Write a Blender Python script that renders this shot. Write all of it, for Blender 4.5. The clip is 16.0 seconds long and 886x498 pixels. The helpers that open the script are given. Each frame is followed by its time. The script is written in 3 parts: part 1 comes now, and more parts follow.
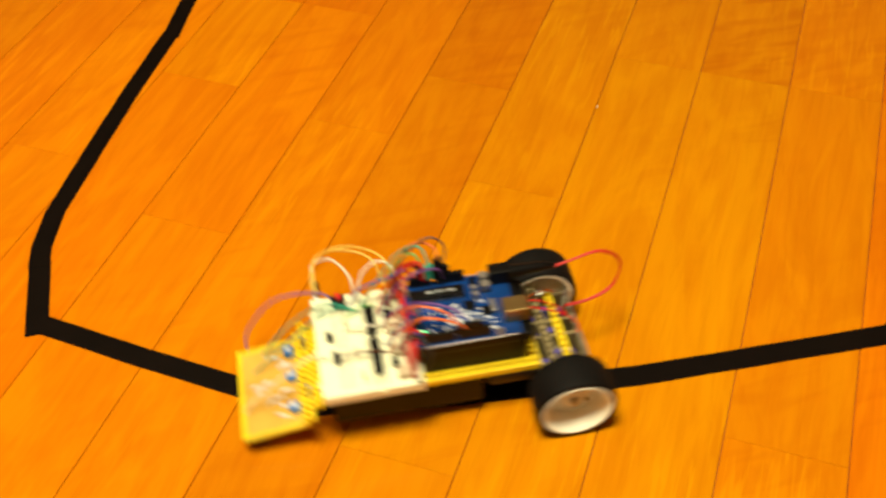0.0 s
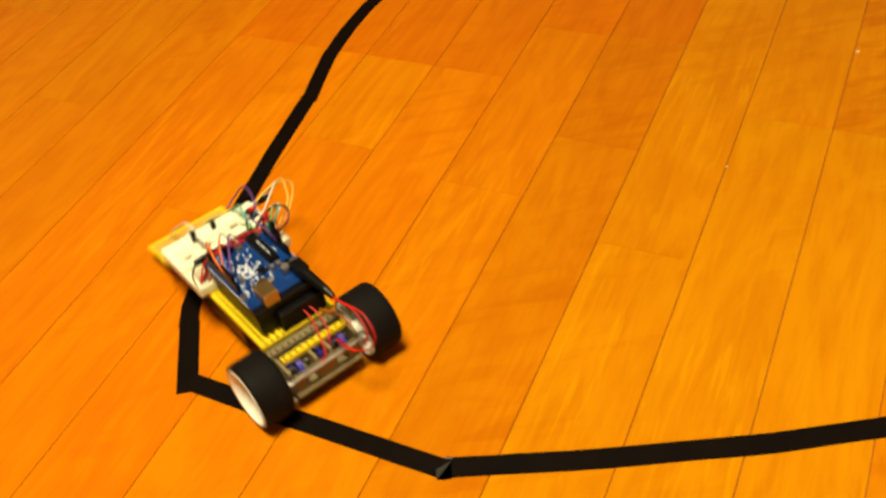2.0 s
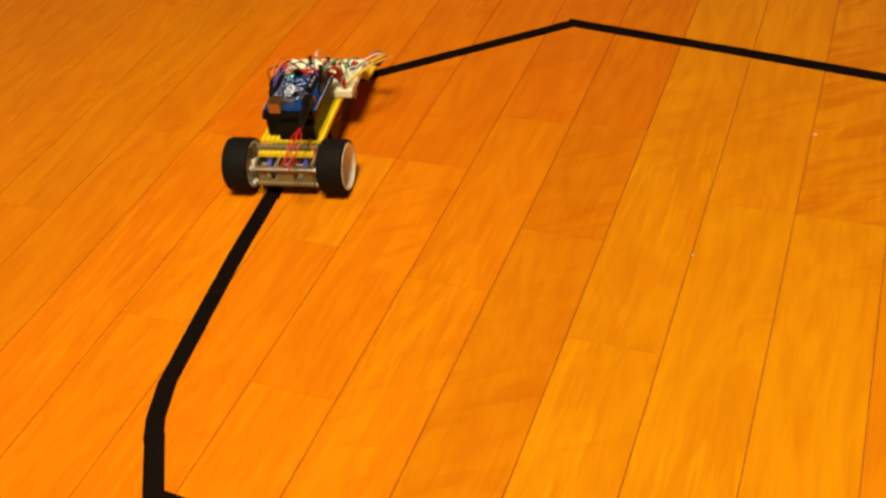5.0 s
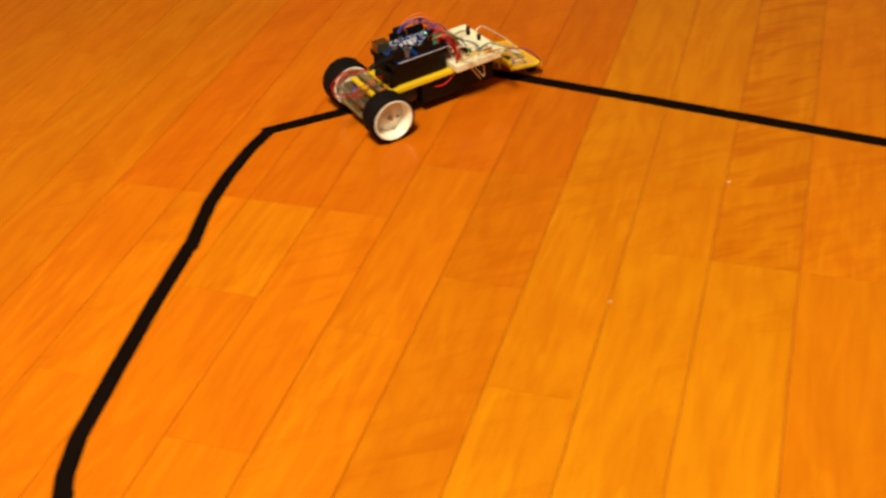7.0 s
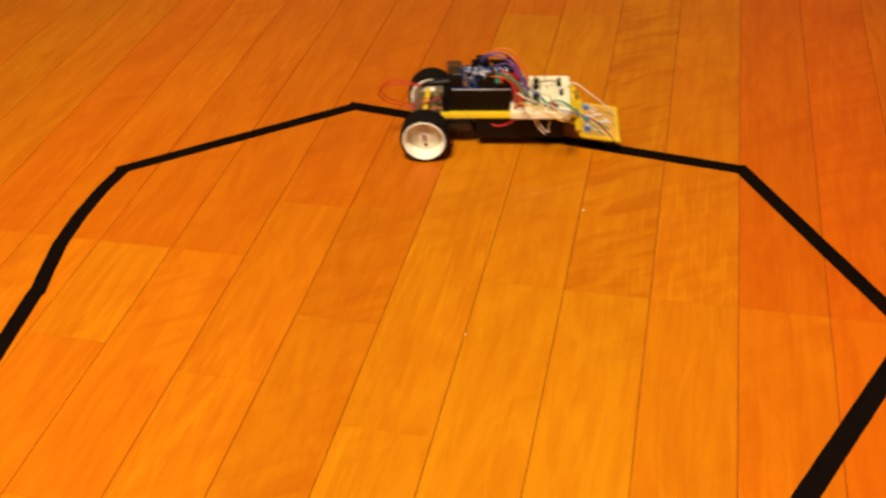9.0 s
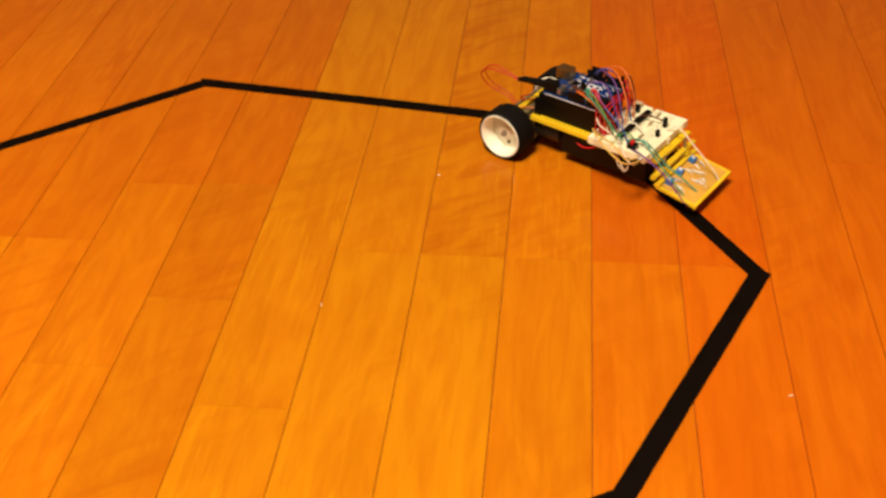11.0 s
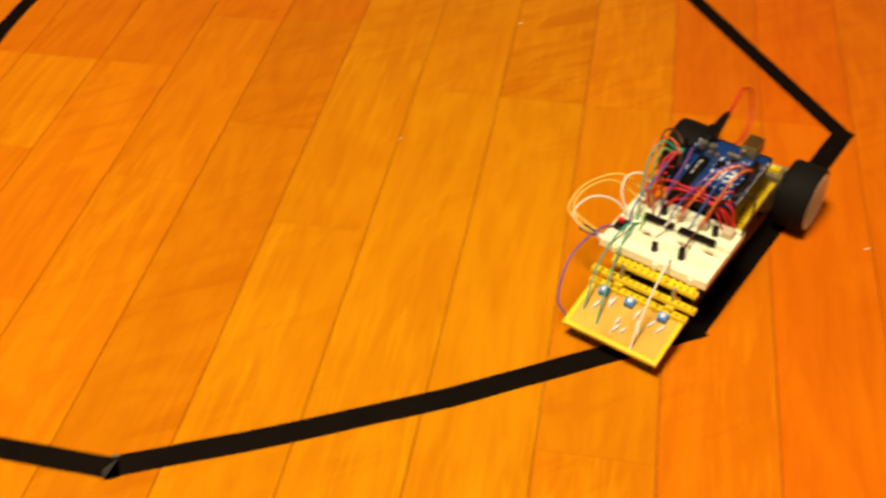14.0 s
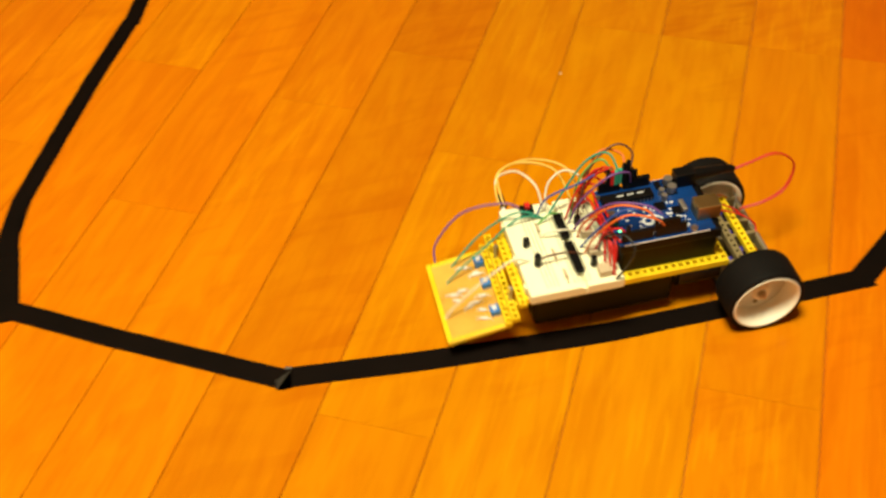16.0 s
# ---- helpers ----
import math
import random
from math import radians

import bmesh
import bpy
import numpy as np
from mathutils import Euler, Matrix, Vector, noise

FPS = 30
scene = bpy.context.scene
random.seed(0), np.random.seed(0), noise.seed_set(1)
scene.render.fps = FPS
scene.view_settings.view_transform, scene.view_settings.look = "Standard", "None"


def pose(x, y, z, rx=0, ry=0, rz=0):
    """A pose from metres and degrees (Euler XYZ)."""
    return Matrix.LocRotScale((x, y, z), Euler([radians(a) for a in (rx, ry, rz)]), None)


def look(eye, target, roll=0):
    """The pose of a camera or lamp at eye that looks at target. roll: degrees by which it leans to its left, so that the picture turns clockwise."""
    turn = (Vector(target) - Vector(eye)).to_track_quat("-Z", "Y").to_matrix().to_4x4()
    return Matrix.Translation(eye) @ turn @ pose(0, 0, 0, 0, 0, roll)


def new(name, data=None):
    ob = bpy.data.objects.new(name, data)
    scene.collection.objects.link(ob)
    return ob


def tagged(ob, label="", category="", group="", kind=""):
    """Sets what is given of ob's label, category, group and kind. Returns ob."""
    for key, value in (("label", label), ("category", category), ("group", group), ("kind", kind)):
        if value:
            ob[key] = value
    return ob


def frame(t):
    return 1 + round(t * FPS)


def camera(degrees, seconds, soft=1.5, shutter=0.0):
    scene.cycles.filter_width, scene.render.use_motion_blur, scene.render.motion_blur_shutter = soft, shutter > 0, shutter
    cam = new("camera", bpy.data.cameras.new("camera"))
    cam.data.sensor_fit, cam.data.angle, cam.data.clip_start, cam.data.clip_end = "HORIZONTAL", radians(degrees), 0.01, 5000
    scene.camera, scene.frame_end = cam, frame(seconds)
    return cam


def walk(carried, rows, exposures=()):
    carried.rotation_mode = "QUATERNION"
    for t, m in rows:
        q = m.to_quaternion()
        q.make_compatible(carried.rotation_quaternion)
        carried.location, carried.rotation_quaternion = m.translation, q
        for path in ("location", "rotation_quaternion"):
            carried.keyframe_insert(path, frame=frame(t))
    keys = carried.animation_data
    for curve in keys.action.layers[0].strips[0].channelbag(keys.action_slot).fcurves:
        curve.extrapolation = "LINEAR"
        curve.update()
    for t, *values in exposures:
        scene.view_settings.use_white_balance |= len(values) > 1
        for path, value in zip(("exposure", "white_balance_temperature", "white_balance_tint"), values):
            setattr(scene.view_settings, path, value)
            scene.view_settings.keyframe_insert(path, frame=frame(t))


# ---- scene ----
cam = camera(44.60, 16.0, soft=2.6, shutter=0.8)
PATH = [
    (0, (0.0493, -0.8165, 0.5829), (-0.1879, -0.1708, -0.1152), -2.01),
    (0.5, (0.0438, -0.8214, 0.5878), (-0.2250, -0.1805, -0.1031), -3.26),
    (1, (0.0394, -0.8168, 0.6142), (-0.2919, -0.2002, -0.0717), -7.32),
    (1.5, (0.0402, -0.8212, 0.6075), (-0.2926, -0.1953, -0.0692), -7.06),
    (2, (0.0384, -0.8188, 0.6135), (-0.3025, -0.1902, -0.0567), -7.73),
    (2.5, (0.0334, -0.8177, 0.6142), (-0.3091, -0.1761, -0.0427), -7.54),
    (3, (0.0288, -0.8157, 0.6195), (-0.3097, -0.1665, -0.0319), -6.78),
    (3.5, (0.0273, -0.8150, 0.6180), (-0.3088, -0.1582, -0.0269), -7.09),
    (4, (0.0333, -0.8032, 0.6220), (-0.3033, -0.1385, -0.0146), -7.45),
    (6.5, (0.0295, -0.7912, 0.6338), (-0.2678, -0.0895, 0.0175), -6.83),
    (7, (0.0470, -0.7866, 0.6282), (-0.2315, -0.0653, 0.0262), -5.41),
    (7.5, (0.0665, -0.7672, 0.6326), (-0.1551, -0.0275, 0.0292), -3.57),
    (8, (0.0652, -0.7742, 0.6343), (-0.1379, -0.0194, 0.0432), -2.62),
    (8.5, (0.0696, -0.7766, 0.6301), (-0.1259, -0.0173, 0.0422), -2.13),
    (9, (0.0829, -0.7668, 0.6290), (-0.1099, -0.0074, 0.0403), -2.95),
    (9.5, (0.0909, -0.7599, 0.6276), (-0.0674, 0.0082, 0.0400), -2.54),
    (10, (0.1035, -0.7547, 0.6258), (-0.0289, 0.0184, 0.0383), -2.61),
    (12.5, (0.1250, -0.7756, 0.5928), (0.0524, -0.0418, -0.0526), -1.24),
    (13, (0.1253, -0.7723, 0.5917), (0.0536, -0.0419, -0.0578), -1.50),
    (13.4, (0.1159, -0.7759, 0.5889), (0.0443, -0.0449, -0.0598), -1.03),
    (13.5, (0.1093, -0.7764, 0.5927), (0.0371, -0.0504, -0.0616), -0.56),
    (14, (0.1025, -0.8092, 0.5687), (-0.0344, -0.1038, -0.0976), -1.04),
    (14.5, (0.0851, -0.8136, 0.5677), (-0.0702, -0.1345, -0.1216), -1.61),
    (15, (0.0830, -0.8125, 0.5686), (-0.0904, -0.1453, -0.1279), -2.77),
    (15.5, (0.0707, -0.8161, 0.5725), (-0.1135, -0.1625, -0.1340), -2.89),
    (16, (0.0595, -0.8311, 0.5697), (-0.1578, -0.1814, -0.1311), -3.46),
]
walk(cam, [(t, look(eye, target, roll)) for t, eye, target, roll in PATH], exposures=[(0, 0, 6500, 10), (3, 0, 6500, 10), (6.5, 0, 6550, 23), (10, 0, 6550, 29), (12.5, 0, 6540, 25), (14.5, 0, 6500, 14), (16, 0, 6500, 10)])


# ---------- world and light ----------
world = bpy.data.worlds.new("room_dark")
scene.world = world
world.use_nodes = True
world.node_tree.nodes["Background"].inputs[0].default_value = (1.0, 0.8, 0.55, 1)
world.node_tree.nodes["Background"].inputs[1].default_value = 0.0

lamp_data = bpy.data.lights.new("ceiling_light", "AREA")
lamp_data.shape, lamp_data.size = "DISK", 0.50
lamp_data.energy, lamp_data.color = 66.0, (1.0, 0.91, 0.60)
lamp = new("ceiling_light", lamp_data)
lamp.matrix_world = look((-0.20, -0.78, 1.95), (-0.18, -0.45, 0.0))


# ---------- materials ----------
class Nodes:
    """A small writer of node materials."""

    def __init__(self, name):
        self.mat = bpy.data.materials.new(name)
        self.mat.use_nodes = True
        self.tree = self.mat.node_tree
        self.bsdf = self.tree.nodes["Principled BSDF"]

    def add(self, kind, **values):
        node = self.tree.nodes.new(kind)
        for key, value in values.items():
            if key in node.inputs:
                node.inputs[key].default_value = value
        return node

    def link(self, a, b):
        self.tree.links.new(a, b)

    def math(self, op, a, b):
        node = self.tree.nodes.new("ShaderNodeMath")
        node.operation = op
        for slot, value in zip(node.inputs, (a, b)):
            if isinstance(value, (int, float)):
                slot.default_value = value
            else:
                self.link(value, slot)
        return node.outputs[0]

    def mix(self, fac, a, b, blend="MIX"):
        node = self.tree.nodes.new("ShaderNodeMix")
        node.data_type, node.blend_type = "RGBA", blend
        for slot, value in zip((node.inputs[0], node.inputs[6], node.inputs[7]), (fac, a, b)):
            if isinstance(value, (int, float)):
                slot.default_value = value
            elif isinstance(value, tuple):
                slot.default_value = (*value, 1) if len(value) == 3 else value
            else:
                self.link(value, slot)
        return node.outputs[2]

    def ramp(self, fac, low, high, c0=(0, 0, 0), c1=(1, 1, 1)):
        node = self.tree.nodes.new("ShaderNodeValToRGB")
        node.color_ramp.elements[0].position, node.color_ramp.elements[1].position = low, high
        node.color_ramp.elements[0].color, node.color_ramp.elements[1].color = (*c0, 1), (*c1, 1)
        self.link(fac, node.inputs[0])
        return node.outputs[0]


def plain(name, color, rough=0.5, metal=0.0, vary=0.18, scale=220.0, bump=0.15, transmission=0.0, glow=0.0, spec=0.5):
    """A moulded, painted or metal surface with fine mottling, handling marks and relief."""
    n = Nodes(name)
    coords = n.add("ShaderNodeTexCoord")
    fine = n.add("ShaderNodeTexNoise", Scale=scale, Detail=5.0, Roughness=0.6)
    coarse = n.add("ShaderNodeTexNoise", Scale=scale / 9, Detail=3.0)
    n.link(coords.outputs["Object"], fine.inputs["Vector"])
    n.link(coords.outputs["Object"], coarse.inputs["Vector"])
    dark = tuple(c * (1 - vary) for c in color)
    light = tuple(min(1.0, c * (1 + vary * 0.6)) for c in color)
    tone = n.mix(n.ramp(coarse.outputs[0], 0.3, 0.7), dark, light)
    n.link(n.mix(n.math("MULTIPLY", fine.outputs[0], vary), tone, dark), n.bsdf.inputs["Base Color"])
    n.link(n.math("ADD", n.math("MULTIPLY", coarse.outputs[0], 0.25), rough - 0.12), n.bsdf.inputs["Roughness"])
    n.bsdf.inputs["Metallic"].default_value = metal
    n.bsdf.inputs["Specular IOR Level"].default_value = spec
    n.bsdf.inputs["Transmission Weight"].default_value = transmission
    if glow:
        n.bsdf.inputs["Emission Color"].default_value = (*color, 1)
        n.bsdf.inputs["Emission Strength"].default_value = glow
    relief = n.add("ShaderNodeBump", Strength=bump, Distance=0.0004)
    n.link(fine.outputs[0], relief.inputs["Height"])
    n.link(relief.outputs[0], n.bsdf.inputs["Normal"])
    return n.mat


def wood(name):
    """Varnished orange strip parquet; the grain runs along y, each strip in its own tone."""
    n = Nodes(name)
    coords, info = n.add("ShaderNodeTexCoord"), n.add("ShaderNodeObjectInfo")
    shift = n.add("ShaderNodeVectorMath")
    shift.operation = "MULTIPLY_ADD"
    n.link(coords.outputs["Object"], shift.inputs[0])
    shift.inputs[1].default_value = (1, 1, 1)
    seed = n.add("ShaderNodeCombineXYZ")
    n.link(n.math("MULTIPLY", info.outputs["Random"], 37.0), seed.inputs[0])
    n.link(n.math("MULTIPLY", info.outputs["Random"], 91.0), seed.inputs[1])
    n.link(seed.outputs[0], shift.inputs[2])

    def stretched(sx, sy, scale, detail, rough=0.55, distortion=0.0):
        place = n.add("ShaderNodeMapping")
        place.inputs["Scale"].default_value = (sx, sy, 1)
        n.link(shift.outputs[0], place.inputs[0])
        tex = n.add("ShaderNodeTexNoise", Scale=scale, Detail=detail, Roughness=rough, Distortion=distortion)
        n.link(place.outputs[0], tex.inputs["Vector"])
        return tex.outputs[0]

    pores = stretched(1.0, 0.035, 900.0, 4.0, 0.7)
    streak = stretched(1.0, 0.06, 130.0, 6.0, 0.62, 0.6)
    flame = stretched(1.0, 0.20, 22.0, 4.0, 0.55, 2.6)
    cloud = stretched(1.0, 0.5, 7.0, 3.0)
    tone = n.mix(n.ramp(streak, 0.34, 0.68), (0.56, 0.142, 0.0010), (0.63, 0.172, 0.0014))
    tone = n.mix(n.math("MULTIPLY", n.ramp(flame, 0.42, 0.62), 0.48), tone, (0.70, 0.220, 0.0017))
    tone = n.mix(n.math("MULTIPLY", n.ramp(pores, 0.56, 0.74), 0.16), tone, (0.40, 0.088, 0.0007))
    stroke = stretched(1.0, 0.11, 60.0, 3.0, 0.6, 1.8)
    tone = n.mix(n.math("MULTIPLY", n.ramp(stroke, 0.54, 0.66), 0.20), tone, (0.45, 0.100, 0.0008))
    tone = n.mix(n.math("MULTIPLY", n.ramp(cloud, 0.38, 0.7), 0.30), tone, (0.50, 0.128, 0.0010))
    # curly figure: soft slanting ripples in patches, a few boards more than others
    slant = n.add("ShaderNodeMapping")
    slant.inputs["Rotation"].default_value = (0, 0, radians(-34))
    n.link(shift.outputs[0], slant.inputs[0])
    along = n.add("ShaderNodeMapping")
    along.inputs["Scale"].default_value = (0.22, 1.0, 1)
    n.link(slant.outputs[0], along.inputs[0])
    curl = n.add("ShaderNodeTexNoise", Scale=52.0, Detail=2.0, Roughness=0.5, Distortion=0.6)
    n.link(along.outputs[0], curl.inputs["Vector"])
    patch = n.ramp(stretched(1.0, 0.55, 6.5, 2.0), 0.50, 0.64)
    strength = n.math("ADD", n.math("MULTIPLY", patch, 0.30), n.math("SUBTRACT", 1.0, info.outputs["Alpha"]))
    wave = n.math("MULTIPLY", n.ramp(curl.outputs[0], 0.48, 0.64), strength)
    tone = n.mix(n.math("MINIMUM", wave, 1.0), tone, (0.47, 0.098, 0.0008))
    # open grain: long pale flecks in patches
    fleck = n.math("MULTIPLY", n.ramp(stretched(1.0, 0.075, 210.0, 2.0, 0.5, 0.4), 0.56, 0.64), n.ramp(stretched(1.0, 0.4, 5.0, 2.0), 0.54, 0.62))
    tone = n.mix(n.math("MULTIPLY", fleck, 0.28), tone, (0.76, 0.275, 0.0022))
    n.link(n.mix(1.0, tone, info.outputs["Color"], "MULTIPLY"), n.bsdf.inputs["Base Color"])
    n.link(n.math("ADD", n.math("MULTIPLY", streak, 0.14), 0.13), n.bsdf.inputs["Roughness"])
    n.bsdf.inputs["Specular IOR Level"].default_value = 0.40
    n.bsdf.inputs["Specular Tint"].default_value = (1.0, 0.62, 0.25, 1)
    relief = n.add("ShaderNodeBump", Strength=0.12, Distance=0.0003)
    n.link(n.math("ADD", streak, n.math("MULTIPLY", pores, -0.6)), relief.inputs["Height"])
    n.link(relief.outputs[0], n.bsdf.inputs["Normal"])
    return n.mat


WOOD = wood("varnished_parquet")
GROOVE = plain("dark_groove_wood", (0.40, 0.075, 0.0010), 0.8, vary=0.6)
PLASTER = plain("warm_plaster", (0.50, 0.45, 0.36), 0.85, scale=60, vary=0.06)
TAPE = plain("black_vinyl_tape", (0.0045, 0.0022, 0.0012), 0.68, vary=0.35, scale=400, bump=0.35, spec=0.06)
TORN = plain("grey_torn_tape", (0.055, 0.045, 0.032), 0.5, vary=0.4, scale=400)
RUBBER = plain("black_rubber", (0.0050, 0.0036, 0.0030), 0.75, vary=0.4, scale=500, bump=0.4, spec=0.15)
WHITE = plain("white_nylon", (0.90, 0.89, 0.76), 0.42, vary=0.06)
CREAM = plain("cream_abs", (0.90, 0.90, 0.64), 0.45, vary=0.05)
YELLOW = plain("yellow_plastic", (0.88, 0.63, 0.010), 0.42, vary=0.15)
OLIVE = plain("olive_grey_plastic", (0.22, 0.17, 0.075), 0.5, vary=0.2)
BLACK = plain("black_plastic", (0.0035, 0.0030, 0.0028), 0.40, vary=0.3, spec=0.2)
BLUE = plain("blue_solder_mask", (0.005, 0.040, 0.185), 0.22, vary=0.35, scale=500)
METAL = plain("tin_plated_steel", (0.62, 0.58, 0.50), 0.32, metal=1.0)
STEEL = plain("bright_steel", (0.50, 0.47, 0.43), 0.48, metal=1.0)
MOTOR = plain("dark_motor_can", (0.05, 0.045, 0.04), 0.45, metal=0.8)
AMBER = plain("amber_perfboard", (0.76, 0.42, 0.070), 0.30, vary=0.3, scale=300)
TRIM_BLUE = plain("blue_trimmer_plastic", (0.03, 0.20, 0.62), 0.4)
# white for print, also for painted glints and edge highlights
PRINT_GLINT = plain("white_print_and_glint", (0.78, 0.80, 0.82), 0.5, vary=0.1)
GOLD = plain("brass_shell", (0.55, 0.40, 0.16), 0.35, metal=1.0)
GEAR_BLUE = plain("violet_blue_gear", (0.05, 0.04, 0.35), 0.4)
BEIGE = plain("beige_plastic", (0.58, 0.46, 0.30), 0.5)
LED = plain("green_power_light", (0.15, 1.0, 0.35), 0.3, glow=3.0)
WIRES = {
    "white": plain("white_wire", (0.80, 0.76, 0.62), 0.45),
    "yellow": plain("yellow_wire", (0.80, 0.52, 0.08), 0.45),
    "red": plain("red_wire", (0.62, 0.012, 0.010), 0.45),
    "dark red": plain("dark_red_wire", (0.52, 0.012, 0.008), 0.45),
    "orange": plain("orange_wire", (0.75, 0.16, 0.02), 0.45),
    "purple": plain("purple_wire", (0.16, 0.06, 0.28), 0.45),
    "blue": plain("blue_wire", (0.04, 0.09, 0.40), 0.45),
    "teal": plain("teal_wire", (0.03, 0.34, 0.24), 0.45),
    "green": plain("green_wire", (0.16, 0.42, 0.10), 0.45),
    "brown": plain("brown_wire", (0.10, 0.03, 0.012), 0.45),
    "black": plain("black_wire", (0.012, 0.012, 0.012), 0.45),
}


# ---------- mesh helpers ----------
def box(bm, x0, x1, y0, y1, z0, z1, bevel=0.0, turn=None):
    m = Matrix.Translation(((x0 + x1) / 2, (y0 + y1) / 2, (z0 + z1) / 2))
    if turn:
        m = m @ turn
    made = bmesh.ops.create_cube(bm, size=1.0, matrix=m @ Matrix.Diagonal((x1 - x0, y1 - y0, z1 - z0, 1)))
    if bevel:
        edges = list({e for v in made["verts"] for e in v.link_edges})
        bmesh.ops.bevel(bm, geom=edges, offset=bevel, segments=2, affect="EDGES", profile=0.6)
    return bm


def rod(bm, p0, p1, r, r2=None, sides=16):
    p0, p1 = Vector(p0), Vector(p1)
    m = Matrix.Translation((p0 + p1) / 2) @ (p1 - p0).to_track_quat("Z", "Y").to_matrix().to_4x4()
    bmesh.ops.create_cone(bm, cap_ends=True, segments=sides, radius1=r, radius2=r if r2 is None else r2, depth=(p1 - p0).length, matrix=m)
    return bm


def tube(bm, points, r, sides=7, steps=7):
    """A round cord along a smooth line through the points."""
    ps = [Vector(p) for p in points]
    ps = [ps[0] * 2 - ps[1]] + ps + [ps[-1] * 2 - ps[-2]]
    line = []
    for a, b, c, d in zip(ps, ps[1:], ps[2:], ps[3:]):
        for k in range(steps):
            t = k / steps
            line.append(0.5 * (2 * b + (c - a) * t + (2 * a - 5 * b + 4 * c - d) * t * t + (3 * b - a - 3 * c + d) * t**3))
    line.append(ps[-2])
    rings, side = [], None
    for n, p in enumerate(line):
        along = (line[min(n + 1, len(line) - 1)] - line[max(n - 1, 0)]).normalized()
        side = (along.orthogonal() if side is None else side - along * side.dot(along)).normalized()
        up = along.cross(side)
        rings.append([bm.verts.new(p + r * (math.cos(k * math.tau / sides) * side + math.sin(k * math.tau / sides) * up)) for k in range(sides)])
    for a, b in zip(rings, rings[1:]):
        for k in range(sides):
            bm.faces.new((a[k], a[(k + 1) % sides], b[(k + 1) % sides], b[k]))
    bm.faces.new(rings[0][::-1]), bm.faces.new(rings[-1])
    return bm


def lathe(bm, profile, sides=48):
    """Turns (radius, y) points round the y axis; the profile is a closed loop."""
    rings = []
    for r, y in profile:
        rings.append([bm.verts.new((r * math.cos(k * math.tau / sides), y, r * math.sin(k * math.tau / sides))) for k in range(sides)])
    for a, b in zip(rings, rings[1:] + rings[:1]):
        for k in range(sides):
            bm.faces.new((a[k], b[k], b[(k + 1) % sides], a[(k + 1) % sides]))
    return bm


def perforated(bm, x0, y0, nx, ny, pitch, hole, z0, z1):
    """A plate of nx by ny square cells, each with a hole right through it."""
    edge = (pitch - hole) / 2
    xs = sorted([x0 + n * pitch + d for n in range(nx) for d in (edge, edge + hole)] + [x0, x0 + nx * pitch])
    ys = sorted([y0 + n * pitch + d for n in range(ny) for d in (edge, edge + hole)] + [y0, y0 + ny * pitch])
    top = [[bm.verts.new((x, y, z1)) for y in ys] for x in xs]
    low = [[bm.verts.new((x, y, z0)) for y in ys] for x in xs]
    solid = lambda i, j: 0 <= i < len(xs) - 1 and 0 <= j < len(ys) - 1 and not (i % 2 and j % 2)
    for i in range(len(xs) - 1):
        for j in range(len(ys) - 1):
            if not solid(i, j):
                continue
            bm.faces.new((top[i][j], top[i + 1][j], top[i + 1][j + 1], top[i][j + 1]))
            bm.faces.new((low[i][j], low[i][j + 1], low[i + 1][j + 1], low[i + 1][j]))
            for di, dj, a, b in ((-1, 0, (0, 0), (0, 1)), (1, 0, (1, 1), (1, 0)), (0, -1, (1, 0), (0, 0)), (0, 1, (0, 1), (1, 1))):
                if not solid(i + di, j + dj):
                    p, q = (i + a[0], j + a[1]), (i + b[0], j + b[1])
                    bm.faces.new((top[p[0]][p[1]], top[q[0]][q[1]], low[q[0]][q[1]], low[p[0]][p[1]]))
    return bm


def mesh_of(name, bm, material, smooth=False):
    bmesh.ops.recalc_face_normals(bm, faces=bm.faces[:])
    me = bpy.data.meshes.new(name)
    bm.to_mesh(me)
    bm.free()
    me.materials.append(material)
    if smooth:
        for f in me.polygons:
            f.use_smooth = True
    return me


def part(name, bm, material, parent, label="", smooth=False, at=None):
    ob = new(name, mesh_of(name, bm, material, smooth))
    ob.parent = parent
    if at is not None:
        ob.matrix_basis = at
    return tagged(ob, label)


def fresh():
    return bmesh.new()


# ---------- the room ----------
def shell(name, x0, x1, y0, y1, z0, z1, material, label):
    ob = new(name, mesh_of(name, box(fresh(), x0, x1, y0, y1, z0, z1), material))
    return tagged(ob, label, kind="structure")


X0, X1, Y0, Y1, TOP = -2.6, 2.4, -2.4, 3.0, 2.4
shell("wall_north", X0 - 0.1, X1 + 0.1, Y1, Y1 + 0.1, 0, TOP, PLASTER, "plain warm plaster wall of the room")
shell("wall_south", X0 - 0.1, X1 + 0.1, Y0 - 0.1, Y0, 0, TOP, PLASTER, "plain warm plaster wall of the room")
shell("wall_west", X0 - 0.1, X0, Y0, Y1, 0, TOP, PLASTER, "plain warm plaster wall of the room")
shell("wall_east", X1, X1 + 0.1, Y0, Y1, 0, TOP, PLASTER, "plain warm plaster wall of the room")
shell("ceiling", X0 - 0.1, X1 + 0.1, Y0 - 0.1, Y1 + 0.1, TOP, TOP + 0.1, PLASTER, "plain warm plaster ceiling")
floor = shell("floor", X0 - 0.1, X1 + 0.1, Y0 - 0.1, Y1 + 0.1, -0.06, -0.0022, GROOVE, "glossy orange strip parquet floor with dark joints")


